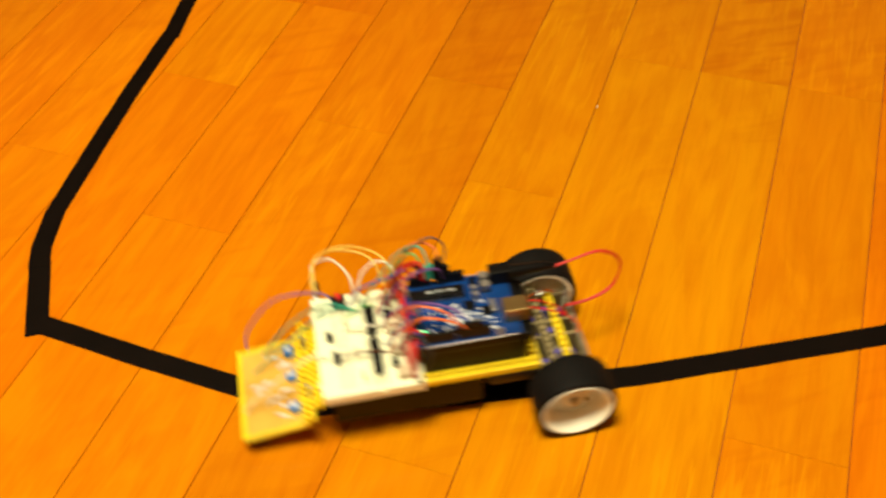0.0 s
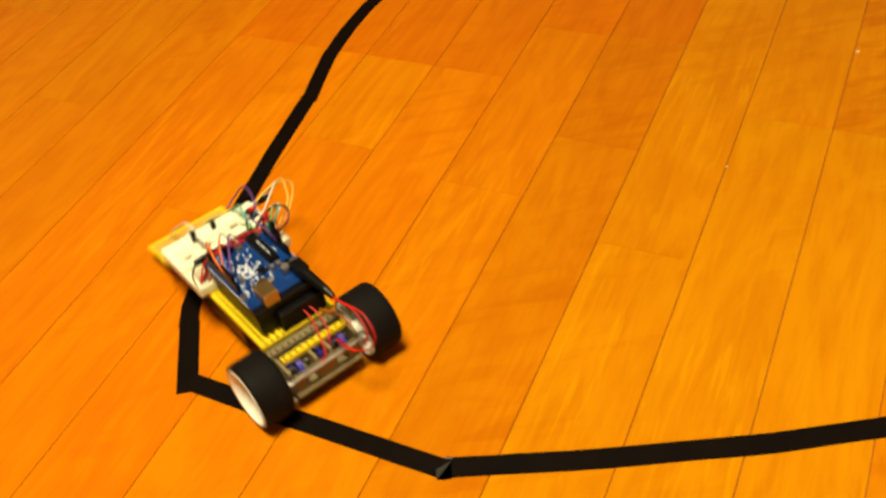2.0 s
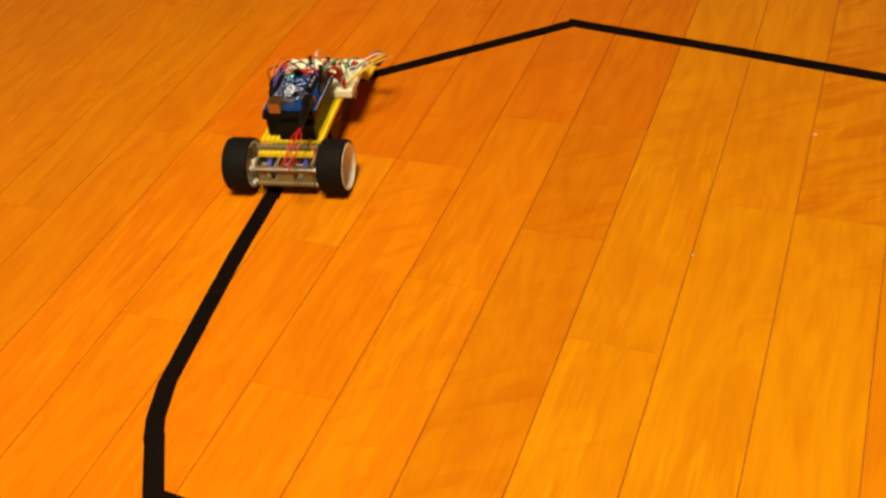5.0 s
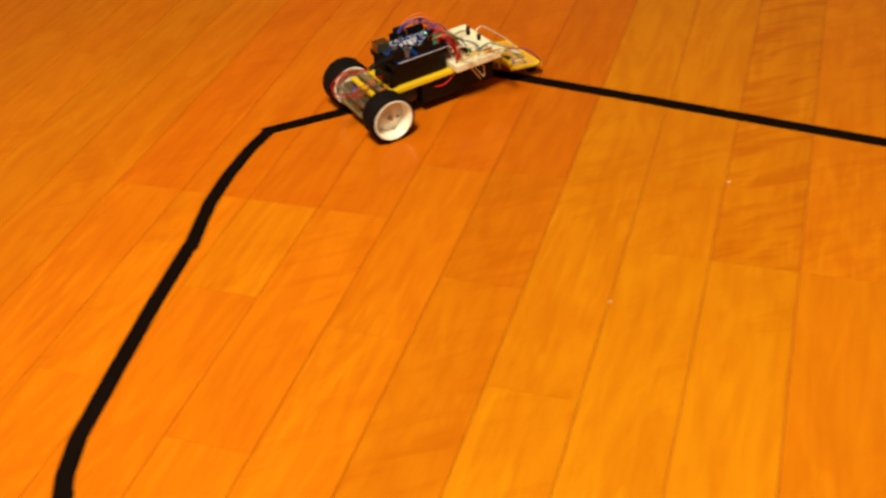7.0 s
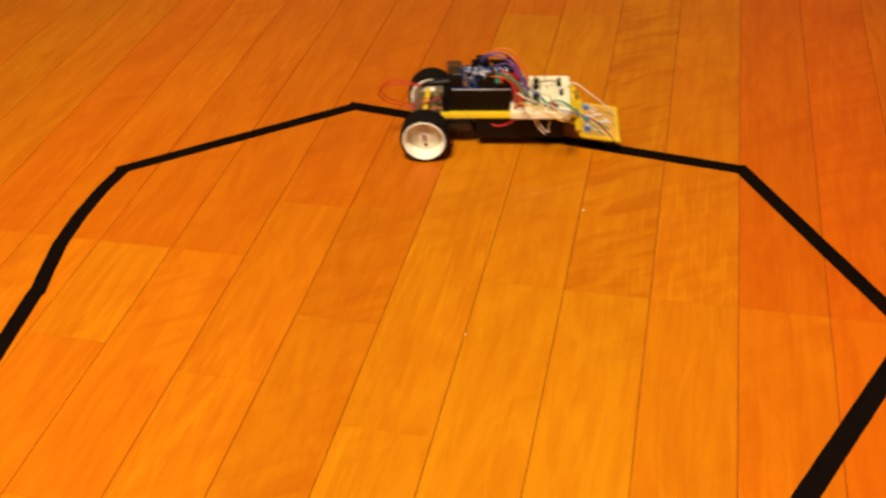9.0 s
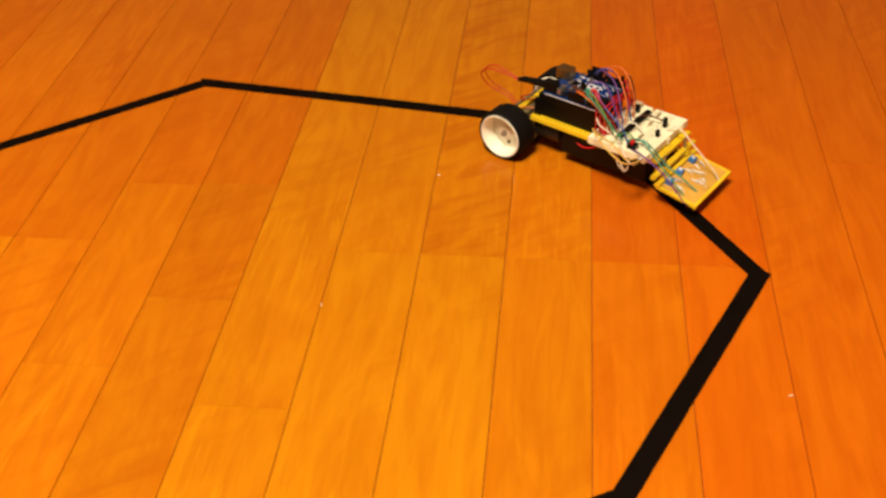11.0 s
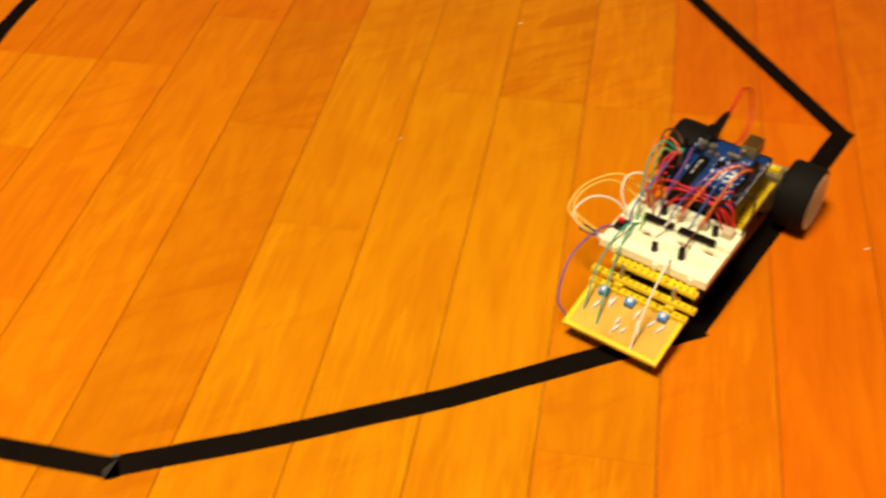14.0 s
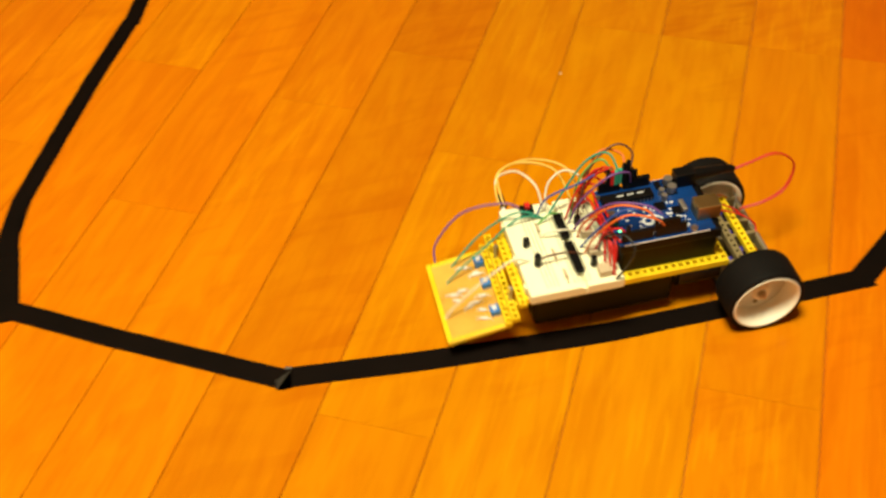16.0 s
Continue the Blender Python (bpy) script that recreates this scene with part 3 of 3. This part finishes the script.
def build_wires(robot):
    """Jumper leads: colour, thickness, and the way of each one."""
    top, pcb = 0.0525, 0.0795
    leads = [
        ("white", [(0.100, -0.030, top), (0.099, -0.040, 0.070), (0.108, -0.050, 0.077), (0.120, -0.047, 0.069), (0.125, -0.036, top)]),
        ("white", [(0.126, -0.036, top), (0.128, -0.048, 0.068), (0.138, -0.062, 0.073), (0.150, -0.069, 0.062), (0.153, -0.060, 0.052), (0.152, -0.047, 0.050)]),
        ("yellow", [(0.098, -0.034, top), (0.104, -0.055, 0.070), (0.126, -0.072, 0.073), (0.147, -0.075, 0.062), (0.153, -0.062, 0.055), (0.153, -0.050, 0.051)]),
        ("yellow", [(0.104, -0.036, top), (0.112, -0.058, 0.072), (0.135, -0.069, 0.075), (0.149, -0.070, 0.064), (0.151, -0.056, 0.056), (0.150, -0.048, 0.052)]),
        ("purple", [(0.138, -0.040, top), (0.152, -0.047, 0.057), (0.180, -0.053, 0.048), (0.200, -0.050, 0.026), (0.203, -0.041, 0.0150)]),
        ("teal", [(0.128, -0.030, top), (0.146, -0.028, 0.060), (0.168, -0.026, 0.040), (0.186, -0.022, 0.028), (0.202, -0.018, 0.0150)]),
        ("teal", [(0.126, -0.028, top), (0.145, -0.032, 0.063), (0.170, -0.036, 0.042), (0.196, -0.032, 0.0150)]),
        ("white", [(0.148, 0.008, top), (0.160, 0.010, 0.062), (0.180, 0.010, 0.044), (0.200, 0.011, 0.026), (0.208, 0.012, 0.015)]),
        ("red", [(0.088, 0.024, 0.0690), (0.093, 0.022, 0.082), (0.100, 0.016, 0.076), (0.106, 0.012, top)]),
        ("red", [(0.098, 0.034, top), (0.097, 0.022, 0.064), (0.098, 0.006, 0.068), (0.100, -0.012, 0.062), (0.104, -0.020, top)]),
        ("red", [(0.096, 0.028, top), (0.094, 0.012, 0.069), (0.094, -0.006, 0.071), (0.098, -0.022, top)]),
        ("orange", [(0.066, 0.024, 0.0690), (0.074, 0.020, 0.091), (0.092, 0.010, 0.094), (0.108, 0.000, 0.078), (0.111, -0.006, top)]),
        ("orange", [(0.061, 0.024, 0.0690), (0.071, 0.026, 0.088), (0.090, 0.022, 0.095), (0.106, 0.016, 0.080), (0.111, 0.010, top)]),
        ("purple", [(0.058, 0.024, 0.0690), (0.069, 0.016, 0.088), (0.091, 0.004, 0.088), (0.107, -0.008, 0.070), (0.112, -0.012, top)]),
        ("blue", [(0.054, 0.024, 0.0690), (0.068, 0.021, 0.087), (0.088, 0.014, 0.089), (0.104, 0.008, 0.070), (0.112, 0.004, top)]),
        ("blue", [(0.074, -0.024, 0.0690), (0.086, -0.026, 0.092), (0.104, -0.030, 0.088), (0.124, -0.034, 0.074), (0.131, -0.034, top)]),
        ("teal", [(0.077, -0.024, 0.084), (0.082, -0.036, 0.102), (0.096, -0.040, 0.097), (0.112, -0.036, 0.077), (0.124, -0.031, top)]),
        ("green", [(0.080, -0.024, 0.084), (0.088, -0.034, 0.098), (0.102, -0.034, 0.086), (0.110, -0.026, top)]),
        ("red", [(0.083, -0.024, 0.084), (0.092, -0.030, 0.094), (0.106, -0.028, 0.080), (0.114, -0.024, top)]),
        ("brown", [(0.071, -0.024, 0.084), (0.066, -0.034, 0.100), (0.076, -0.040, 0.107), (0.094, -0.034, 0.096), (0.104, -0.024, 0.072), (0.107, -0.020, top)]),
        ("purple", [(0.069, -0.024, 0.0690), (0.074, -0.018, 0.096), (0.090, -0.014, 0.102), (0.106, -0.018, 0.082), (0.113, -0.020, top)]),
        ("orange", [(0.075, -0.024, 0.084), (0.072, -0.036, 0.096), (0.086, -0.042, 0.098), (0.100, -0.034, 0.080), (0.106, -0.030, top)]),
        ("black", [(0.098, 0.037, top), (0.092, 0.040, 0.060), (0.088, 0.038, 0.075), (0.092, 0.028, 0.084), (0.100, 0.016, 0.072), (0.104, 0.014, top)]),
        ("brown", [(0.112, 0.010, top), (0.124, 0.012, 0.062), (0.140, 0.013, 0.062), (0.144, 0.013, top)]),
        ("white", [(0.110, -0.012, top), (0.120, -0.008, 0.063), (0.130, -0.010, 0.060), (0.136, -0.012, top)]),
        ("green", [(0.114, -0.030, top), (0.124, -0.026, 0.061), (0.134, -0.024, top)]),
        ("red", [(0.094, -0.026, 0.080), (0.098, -0.033, 0.076), (0.100, -0.036, 0.062), (0.101, -0.034, 0.0540)]),
        ("red", [(0.088, -0.024, 0.078), (0.094, -0.034, 0.082), (0.097, -0.038, 0.064), (0.096, -0.036, 0.046)]),
        ("red", [(0.093, 0.026, 0.072), (0.097, 0.010, 0.077), (0.097, -0.010, 0.077), (0.096, -0.028, 0.070), (0.103, -0.034, 0.0530)]),
        ("red", [(0.099, 0.033, 0.0530), (0.096, 0.026, 0.070), (0.096, 0.008, 0.074), (0.099, -0.004, 0.068), (0.108, -0.006, 0.0530)]),
        ("red", [(0.0827, -0.024, 0.098), (0.090, -0.029, 0.094), (0.097, -0.032, 0.076), (0.099, -0.034, 0.060), (0.098, -0.036, 0.046)]),
        ("red", [(0.0854, -0.024, 0.098), (0.093, -0.027, 0.092), (0.099, -0.030, 0.074), (0.106, -0.032, 0.0530)]),
        ("red", [(0.100, 0.030, 0.0530), (0.098, 0.018, 0.068), (0.097, 0.000, 0.071), (0.098, -0.016, 0.070), (0.100, -0.028, 0.066), (0.106, -0.036, 0.0530)]),
        ("red", [(0.102, 0.026, 0.0530), (0.100, 0.014, 0.072), (0.099, -0.004, 0.076), (0.100, -0.020, 0.072), (0.108, -0.030, 0.0530)]),
        # supply lead of the barrel plug, looping out behind
        ("dark red", [(-0.003, -0.0225, 0.0745), (-0.016, -0.0235, 0.077), (-0.036, -0.026, 0.079), (-0.050, -0.024, 0.068), (-0.044, -0.018, 0.052), (-0.028, -0.014, 0.045), (-0.012, -0.016, 0.040)]),
        ("dark red", [(-0.003, -0.0215, 0.0745), (-0.014, -0.0215, 0.078), (-0.034, -0.022, 0.082), (-0.048, -0.020, 0.071), (-0.042, -0.014, 0.054), (-0.026, -0.011, 0.047), (-0.010, -0.014, 0.041)]),
        ("red", [(0.024, -0.006, 0.056), (0.012, -0.008, 0.052), (-0.006, -0.004, 0.046), (-0.016, 0.000, 0.038), (-0.014, 0.006, 0.032)]),
        ("red", [(0.024, -0.011, 0.056), (0.010, -0.014, 0.052), (-0.004, -0.012, 0.045), (-0.010, -0.008, 0.040)]),
        ("orange", [(0.018, -0.020, 0.046), (0.004, -0.026, 0.046), (-0.006, -0.030, 0.040), (-0.010, -0.028, 0.034)]),
        ("red", [(0.060, -0.024, 0.032), (0.080, -0.030, 0.028), (0.100, -0.028, 0.036)]),
        ("white", [(0.118, -0.034, 0.043), (0.124, -0.037, 0.034), (0.132, -0.036, 0.024), (0.134, -0.033, 0.036)]),
        ("white", [(0.114, -0.032, 0.043), (0.122, -0.036, 0.030), (0.129, -0.034, 0.020)]),
    ]

    def height(x, z, arc):
        """Leads rise from the breadboard to the raised circuit board and droop in low arcs."""
        if x < 0.03:
            return z - 0.0020 * min(1, max(0, (z - 0.045) / 0.03))
        if z < top + 0.002:
            return z
        return top + 0.002 + (z - top - 0.002) * arc + 0.0120 * min(1, max(0, (0.110 - x) / 0.022))

    for colour, way in leads:
        arc = 0.80 if colour in ("white", "yellow") and way[0][1] < -0.025 else 0.68 if way[0][1] == 0.024 else 0.60
        way = [(x, y, height(x, z, arc)) for x, y, z in way]
        thick = 0.00062 if way[0][0] < 0.03 else 0.00075
        part("jumper_wire", tube(fresh(), way, thick), WIRES[colour], robot, colour + " jumper wire", True)
    for x, high, stuff, tint in ((0.0665, 0.081, BLACK, "black"), (0.0692, 0.083, BLACK, "black"), (0.0719, 0.090, BLACK, "black"), (0.0746, 0.088, BLACK, "black"), (0.0773, 0.084, WIRES["teal"], "teal"), (0.0800, 0.083, WIRES["teal"], "teal"), (0.0827, 0.084, WIRES["red"], "red"), (0.0854, 0.084, BLACK, "black")):
        part("wire_plug", box(fresh(), x - 0.00125, x + 0.00125, -0.0254, -0.0226, pcb - 0.002, high + 0.006, 0.0003), stuff, robot, tint + " jumper wire plug")
    for x in (0.0545, 0.0572, 0.0599, 0.0626, 0.0653, 0.0690, 0.0880):
        part("wire_plug", box(fresh(), x - 0.00125, x + 0.00125, 0.0229, 0.0255, pcb - 0.002, pcb + 0.0060, 0.0003), BLACK, robot, "black jumper wire plug")
    for x, y in ((0.152, -0.048), (0.1495, -0.048)):
        part("wire_plug", box(fresh(), x - 0.0012, x + 0.0012, y - 0.0135, y - 0.0005, 0.0490, 0.0515, 0.0003), BLACK, robot)
    part("wire_plug", box(fresh(), 0.1500, 0.1530, -0.0490, -0.0440, 0.0480, 0.0515, 0.0005), PRINT_GLINT, robot)


def build_gearbox(robot):
    bm = fresh()
    box(bm, -0.0150, 0.0175, -0.0290, 0.0290, 0.0115, 0.0150, 0.0006)
    gear = part("gearbox", bm, OLIVE, robot, "olive grey twin motor gearbox with exposed gears")
    for y in (-0.0300, -0.0075, 0.0050, 0.0275):
        part("gearbox_wall", box(fresh(), -0.0135, 0.0175, y, y + 0.0025, 0.0152, 0.0383, 0.0005), OLIVE, gear)
    part("gearbox_front", box(fresh(), 0.0150, 0.0174, -0.0272, 0.0272, 0.0152, 0.0380, 0.0004), OLIVE, gear)
    # rear face with two square windows
    for a, b, z0, z1 in ((-0.0272, -0.0185, 0.0152, 0.0345), (-0.0085, 0.0085, 0.0152, 0.0345), (0.0185, 0.0272, 0.0152, 0.0345), (-0.0183, -0.0087, 0.0152, 0.0195), (0.0087, 0.0183, 0.0152, 0.0195), (-0.0183, -0.0087, 0.0270, 0.0345), (0.0087, 0.0183, 0.0270, 0.0345)):
        part("rear_panel", box(fresh(), -0.0150, -0.0137, a, b, z0, z1, 0.0002), OLIVE, gear)
    part("bottom_rail", box(fresh(), -0.0180, -0.0152, -0.0290, 0.0290, 0.0145, 0.0175, 0.0006), OLIVE, gear, "olive grey bottom rail")
    part("undertray", box(fresh(), -0.0140, 0.0170, -0.0270, 0.0270, 0.0070, 0.0113, 0.0010), BLACK, gear, "black tray under the gearbox")
    part("top_bar", perforated(fresh(), 0.0060, -0.0325, 1, 13, 0.005, 0.0020, 0.0385, 0.0432), OLIVE, gear, "grey perforated top bar")
    part("rear_bar", perforated(fresh(), -0.0040, -0.0275, 1, 11, 0.005, 0.0024, 0.0385, 0.0425), YELLOW, gear, "yellow toothed plastic bar")
    part("axle", rod(fresh(), (0, -0.0560, R), (0, 0.0560, R), 0.0016), STEEL, gear, "thin steel axle")
    part("tie_rod", rod(fresh(), (-0.0165, -0.0325, 0.0325), (-0.0165, 0.0325, 0.0325), 0.0013), STEEL, gear, "bright steel tie rod")
    for y in (-0.0325, 0.0325):
        for x, z in ((-0.0165, 0.0325), (-0.0160, 0.0150)):
            part("nut", rod(fresh(), (x, y - 0.0012, z), (x, y + 0.0012, z), 0.0025, sides=6), STEEL, gear)
    for y, r, x in ((-0.0200, 0.0090, -0.002), (-0.0150, 0.0060, 0.008), (0.0170, 0.0090, -0.002), (0.0210, 0.0060, 0.008), (-0.0020, 0.0075, 0.003)):
        bm = fresh()
        rod(bm, (x, y - 0.0020, R), (x, y + 0.0020, R), r, sides=22)
        part("gear", bm, GEAR_BLUE, gear, "small violet blue gear")
    for y in (-0.0150, 0.0150):
        motor = part("motor", rod(fresh(), (0.0190, y, 0.0260), (0.0480, y, 0.0260), 0.0115, sides=28), MOTOR, robot, "small dark metal electric motor", False)
        part("motor_cap", rod(fresh(), (0.0480, y, 0.0260), (0.0510, y, 0.0260), 0.0095, sides=24), BLACK, motor)
    return gear


def build_robot():
    robot = new("line_follower_robot")
    tagged(robot, "two-wheeled line-following robot with yellow plate, blue board, breadboard", "robot")
    bm = perforated(fresh(), 0.0170, -0.0300, 28, 12, 0.005, 0.0029, 0.0400, 0.0432)
    box(bm, 0.0170, 0.1570, 0.0301, 0.0316, 0.0385, 0.0432, 0.0003)
    box(bm, 0.0170, 0.1570, -0.0316, -0.0301, 0.0385, 0.0432, 0.0003)
    part("chassis_plate", bm, YELLOW, robot, "yellow perforated plastic chassis plate")
    bm = fresh()
    box(bm, 0.0250, 0.0905, -0.0250, 0.0250, 0.0434, 0.0660, 0.0018)
    box(bm, 0.0235, 0.0930, -0.0270, 0.0270, 0.0630, 0.0697, 0.0010)
    box(bm, 0.0178, 0.0262, -0.0265, 0.0110, 0.0434, 0.0610, 0.0012)
    part("battery_case", bm, BLACK, robot, "black plastic battery case under the circuit board")
    # black block added to fill the recess under the plate, where shade lies
    bm = fresh()
    box(bm, 0.0540, 0.1500, -0.0285, 0.0290, 0.0125, 0.0384, 0.0020)
    part("underplate_shade_block", bm, BLACK, robot, "black block standing in for shade under the plate")
    caster = part("ball_caster", rod(fresh(), (0.1320, 0, 0.0070), (0.1320, 0, 0.0124), 0.0100, sides=24), BLACK, robot, "black ball caster under the plate")
    bm = fresh()
    bmesh.ops.create_uvsphere(bm, u_segments=20, v_segments=12, radius=0.0085, matrix=Matrix.Translation((0.1320, 0, 0.0085)))
    part("ball", bm, STEEL, caster, "steel ball", True)
    build_gearbox(robot)
    build_board(robot)
    build_breadboard(robot)
    build_sensor(robot)
    plug = part("power_plug", rod(fresh(), (0.0040, -0.0215, 0.0755), (0.0290, -0.0195, 0.0770), 0.0031, 0.0047, 18), BLACK, robot, "black barrel power plug")
    part("plug_collar", rod(fresh(), (-0.0040, -0.0222, 0.0735), (0.0040, -0.0215, 0.0755), 0.0022, 0.0032, 12), BLACK, plug)
    for y in (-0.0260, 0.0260):
        part("plate_screw", rod(fresh(), (0.1180, y, 0.0330), (0.1180, y, 0.0400), 0.0022, sides=10), PRINT_GLINT, robot)
    build_wires(robot)
    return robot, build_wheel(robot, 1), build_wheel(robot, -1)


robot, wheel_left, wheel_right = build_robot()


# ---------- crumbs on the floor ----------
def crumb(x, y, length, turn, name, label):
    bm = fresh()
    tube(bm, [(-length / 2, 0, 0.0004), (0, length * 0.12, 0.0007), (length / 2, 0, 0.0004)], 0.0004, 5, 3)
    ob = new(name, mesh_of(name, bm, CREAM))
    ob.matrix_basis = pose(x, y, 0, 0, 0, turn)
    tagged(ob, label, "crumb")


crumb(-0.0766, -0.0742, 0.0028, 80, "crumb", "tiny pale crumb lying in a parquet joint")
crumb(0.3076, -0.1539, 0.0040, 20, "crumb", "tiny pale crumb lying on the parquet")
crumb(0.3608, -0.3111, 0.0080, 60, "fluff", "short pale thread of fluff on the parquet")
crumb(0.0031, 0.1299, 0.0030, 10, "crumb", "tiny pale crumb lying on the parquet")


# ---------- parquet strips ----------
BOARD = 0.0778
SEAMS = [BOARD * n for n in range(-9, 6)]
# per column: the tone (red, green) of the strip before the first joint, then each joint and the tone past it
# far and right-hand tones mix board colour with some falloff of the lamp
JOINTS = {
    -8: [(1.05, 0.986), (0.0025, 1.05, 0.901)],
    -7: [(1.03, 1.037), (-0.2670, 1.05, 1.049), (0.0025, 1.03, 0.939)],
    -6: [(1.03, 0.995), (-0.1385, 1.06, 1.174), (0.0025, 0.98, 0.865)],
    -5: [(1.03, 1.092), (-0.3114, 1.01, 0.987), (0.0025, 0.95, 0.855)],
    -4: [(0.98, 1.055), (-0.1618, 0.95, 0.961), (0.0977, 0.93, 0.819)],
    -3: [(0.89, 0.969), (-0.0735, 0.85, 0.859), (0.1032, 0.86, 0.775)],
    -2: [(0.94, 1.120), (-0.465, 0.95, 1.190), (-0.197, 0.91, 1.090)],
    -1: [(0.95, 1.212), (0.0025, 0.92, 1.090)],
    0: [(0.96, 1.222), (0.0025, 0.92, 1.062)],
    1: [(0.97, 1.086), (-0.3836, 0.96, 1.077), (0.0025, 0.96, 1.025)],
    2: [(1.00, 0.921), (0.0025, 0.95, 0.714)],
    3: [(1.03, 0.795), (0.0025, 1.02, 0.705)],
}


# how strongly a curly figure runs across single strips: (column, strip) to strength
CURLY = {(0, 1): 0.62, (1, 2): 0.18, (-3, 1): 0.24, (-3, 0): 0.18, (-2, 1): 0.20, (3, 1): 0.20, (-4, 2): 0.18}


def build_strips():
    rnd = random.Random(11)
    left = [SEAMS[0] - BOARD * n for n in range(1, 40)][::-1]
    right = [SEAMS[-1] + BOARD * n for n in range(1, 40)]
    seams = [X0] + [x for x in left if x > X0 + 0.01] + SEAMS + [x for x in right if x < X1 - 0.01] + [X1]
    gap, edge = 0.00028, 0.0008
    rest = fresh()
    for a, b in zip(seams, seams[1:]):
        near = -1.02 < a < 0.80
        known = JOINTS.get(round(a / BOARD))
        if not known:
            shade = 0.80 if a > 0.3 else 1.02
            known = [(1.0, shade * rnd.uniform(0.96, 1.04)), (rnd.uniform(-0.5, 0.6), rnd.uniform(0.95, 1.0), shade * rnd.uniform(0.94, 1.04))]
        cuts = [(Y0, *known[0])] + [tuple(k) for k in known[1:]]
        while cuts[-1][0] < Y1 - 0.9:
            cuts.append((max(cuts[-1][0], 0.1) + rnd.uniform(0.45, 0.85), rnd.uniform(0.92, 1.0), rnd.uniform(0.82, 0.98)))
        for n, (y, red, green) in enumerate(cuts):
            y1 = cuts[n + 1][0] if n + 1 < len(cuts) else Y1
            y1 = min(y1, Y1)
            if y1 - y < 0.02:
                continue
            x0, x1, u0, u1 = a + gap, b - gap, y + gap * 0.12, y1 - gap * 0.12
            cx, cy = (x0 + x1) / 2, (u0 + u1) / 2
            piece = near and y1 > -0.62 and y < 1.15
            hx, hy = (x1 - x0) / 2, (u1 - u0) / 2
            bm = fresh() if piece else rest
            off = Vector((0, 0, 0)) if piece else Vector((cx, cy, 0))
            lo = [bm.verts.new(off + Vector((sx * hx, sy * hy, -0.0020))) for sx, sy in ((-1, -1), (1, -1), (1, 1), (-1, 1))]
            mid = [bm.verts.new(off + Vector((sx * hx, sy * hy, -edge * 0.6))) for sx, sy in ((-1, -1), (1, -1), (1, 1), (-1, 1))]
            top = [bm.verts.new(off + Vector((sx * (hx - edge), sy * (hy - edge * 0.12), 0))) for sx, sy in ((-1, -1), (1, -1), (1, 1), (-1, 1))]
            bm.faces.new(top)
            for p, q in ((lo, mid), (mid, top)):
                for k in range(4):
                    bm.faces.new((p[k], p[(k + 1) % 4], q[(k + 1) % 4], q[k]))
            if piece:
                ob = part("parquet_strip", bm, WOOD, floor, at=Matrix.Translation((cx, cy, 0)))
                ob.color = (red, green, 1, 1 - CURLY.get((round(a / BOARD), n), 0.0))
    far = part("parquet_strip_rest", rest, WOOD, floor)
    far.color = (1, 1, 1, 1)
    tagged(far, kind="stuff")


build_strips()


# ---------- motion ----------
def motions():
    way = [
        (0, -0.0426, -0.3591, 209.5),
        (0.5, -0.1290, -0.3936, 188.7),
        (1, -0.1915, -0.4051, 188.3),
        (1.5, -0.2420, -0.4159, 178.6),
        (2, -0.3060, -0.3986, 152.4),
        (2.5, -0.3725, -0.3372, 134.0),
        (3, -0.4010, -0.2930, 126.6),
        (3.5, -0.4316, -0.2308, 109.7),
        (4, -0.4511, -0.1707, 118.2),
        (5.25, -0.4740, -0.0350, 93.0),
        (6.5, -0.4399, 0.1115, 63.6),
        (7, -0.3974, 0.1753, 49.4),
        (7.5, -0.3607, 0.2056, 27.9),
        (8, -0.3304, 0.2183, 10.9),
        (8.5, -0.2895, 0.2347, 12.6),
        (9, -0.1847, 0.2539, 8.3),
        (9.5, -0.0929, 0.2532, -5.2),
        (10, -0.0132, 0.2472, -0.6),
        (11.25, 0.1180, 0.2010, -43.0),
        (12.5, 0.2139, 0.0776, -72.0),
        (13, 0.2232, -0.0061, -87.4),
        (13.5, 0.2192, -0.0637, -102.1),
        (14, 0.2098, -0.1100, -115.1),
        (14.5, 0.1982, -0.1401, -116.7),
        (15, 0.1568, -0.1983, -122.8),
        (15.5, 0.1214, -0.2364, -131.5),
        (16, 0.0841, -0.2717, -151.5),
    ]
    walk(robot, [(t, pose(x, y, 0, 0, 0, a)) for t, x, y, a in way])
    rows = np.array(way)
    times = np.arange(0, 16.05, 0.2)
    xs, ys, turn = (np.interp(times, rows[:, 0], rows[:, k]) for k in (1, 2, 3))
    step = np.hypot(np.diff(xs), np.diff(ys)) * np.sign(np.diff(xs) * np.cos(np.radians(turn[:-1])) + np.diff(ys) * np.sin(np.radians(turn[:-1])))
    swing = np.radians(np.diff(turn)) * MID
    for wheel, side in ((wheel_left, 1), (wheel_right, -1)):
        roll = np.r_[0, np.cumsum(np.degrees((step - side * swing) / R))]
        walk(wheel, [(float(t), pose(0, side * MID, R, 0, float(a), 0)) for t, a in zip(times, roll)])


motions()
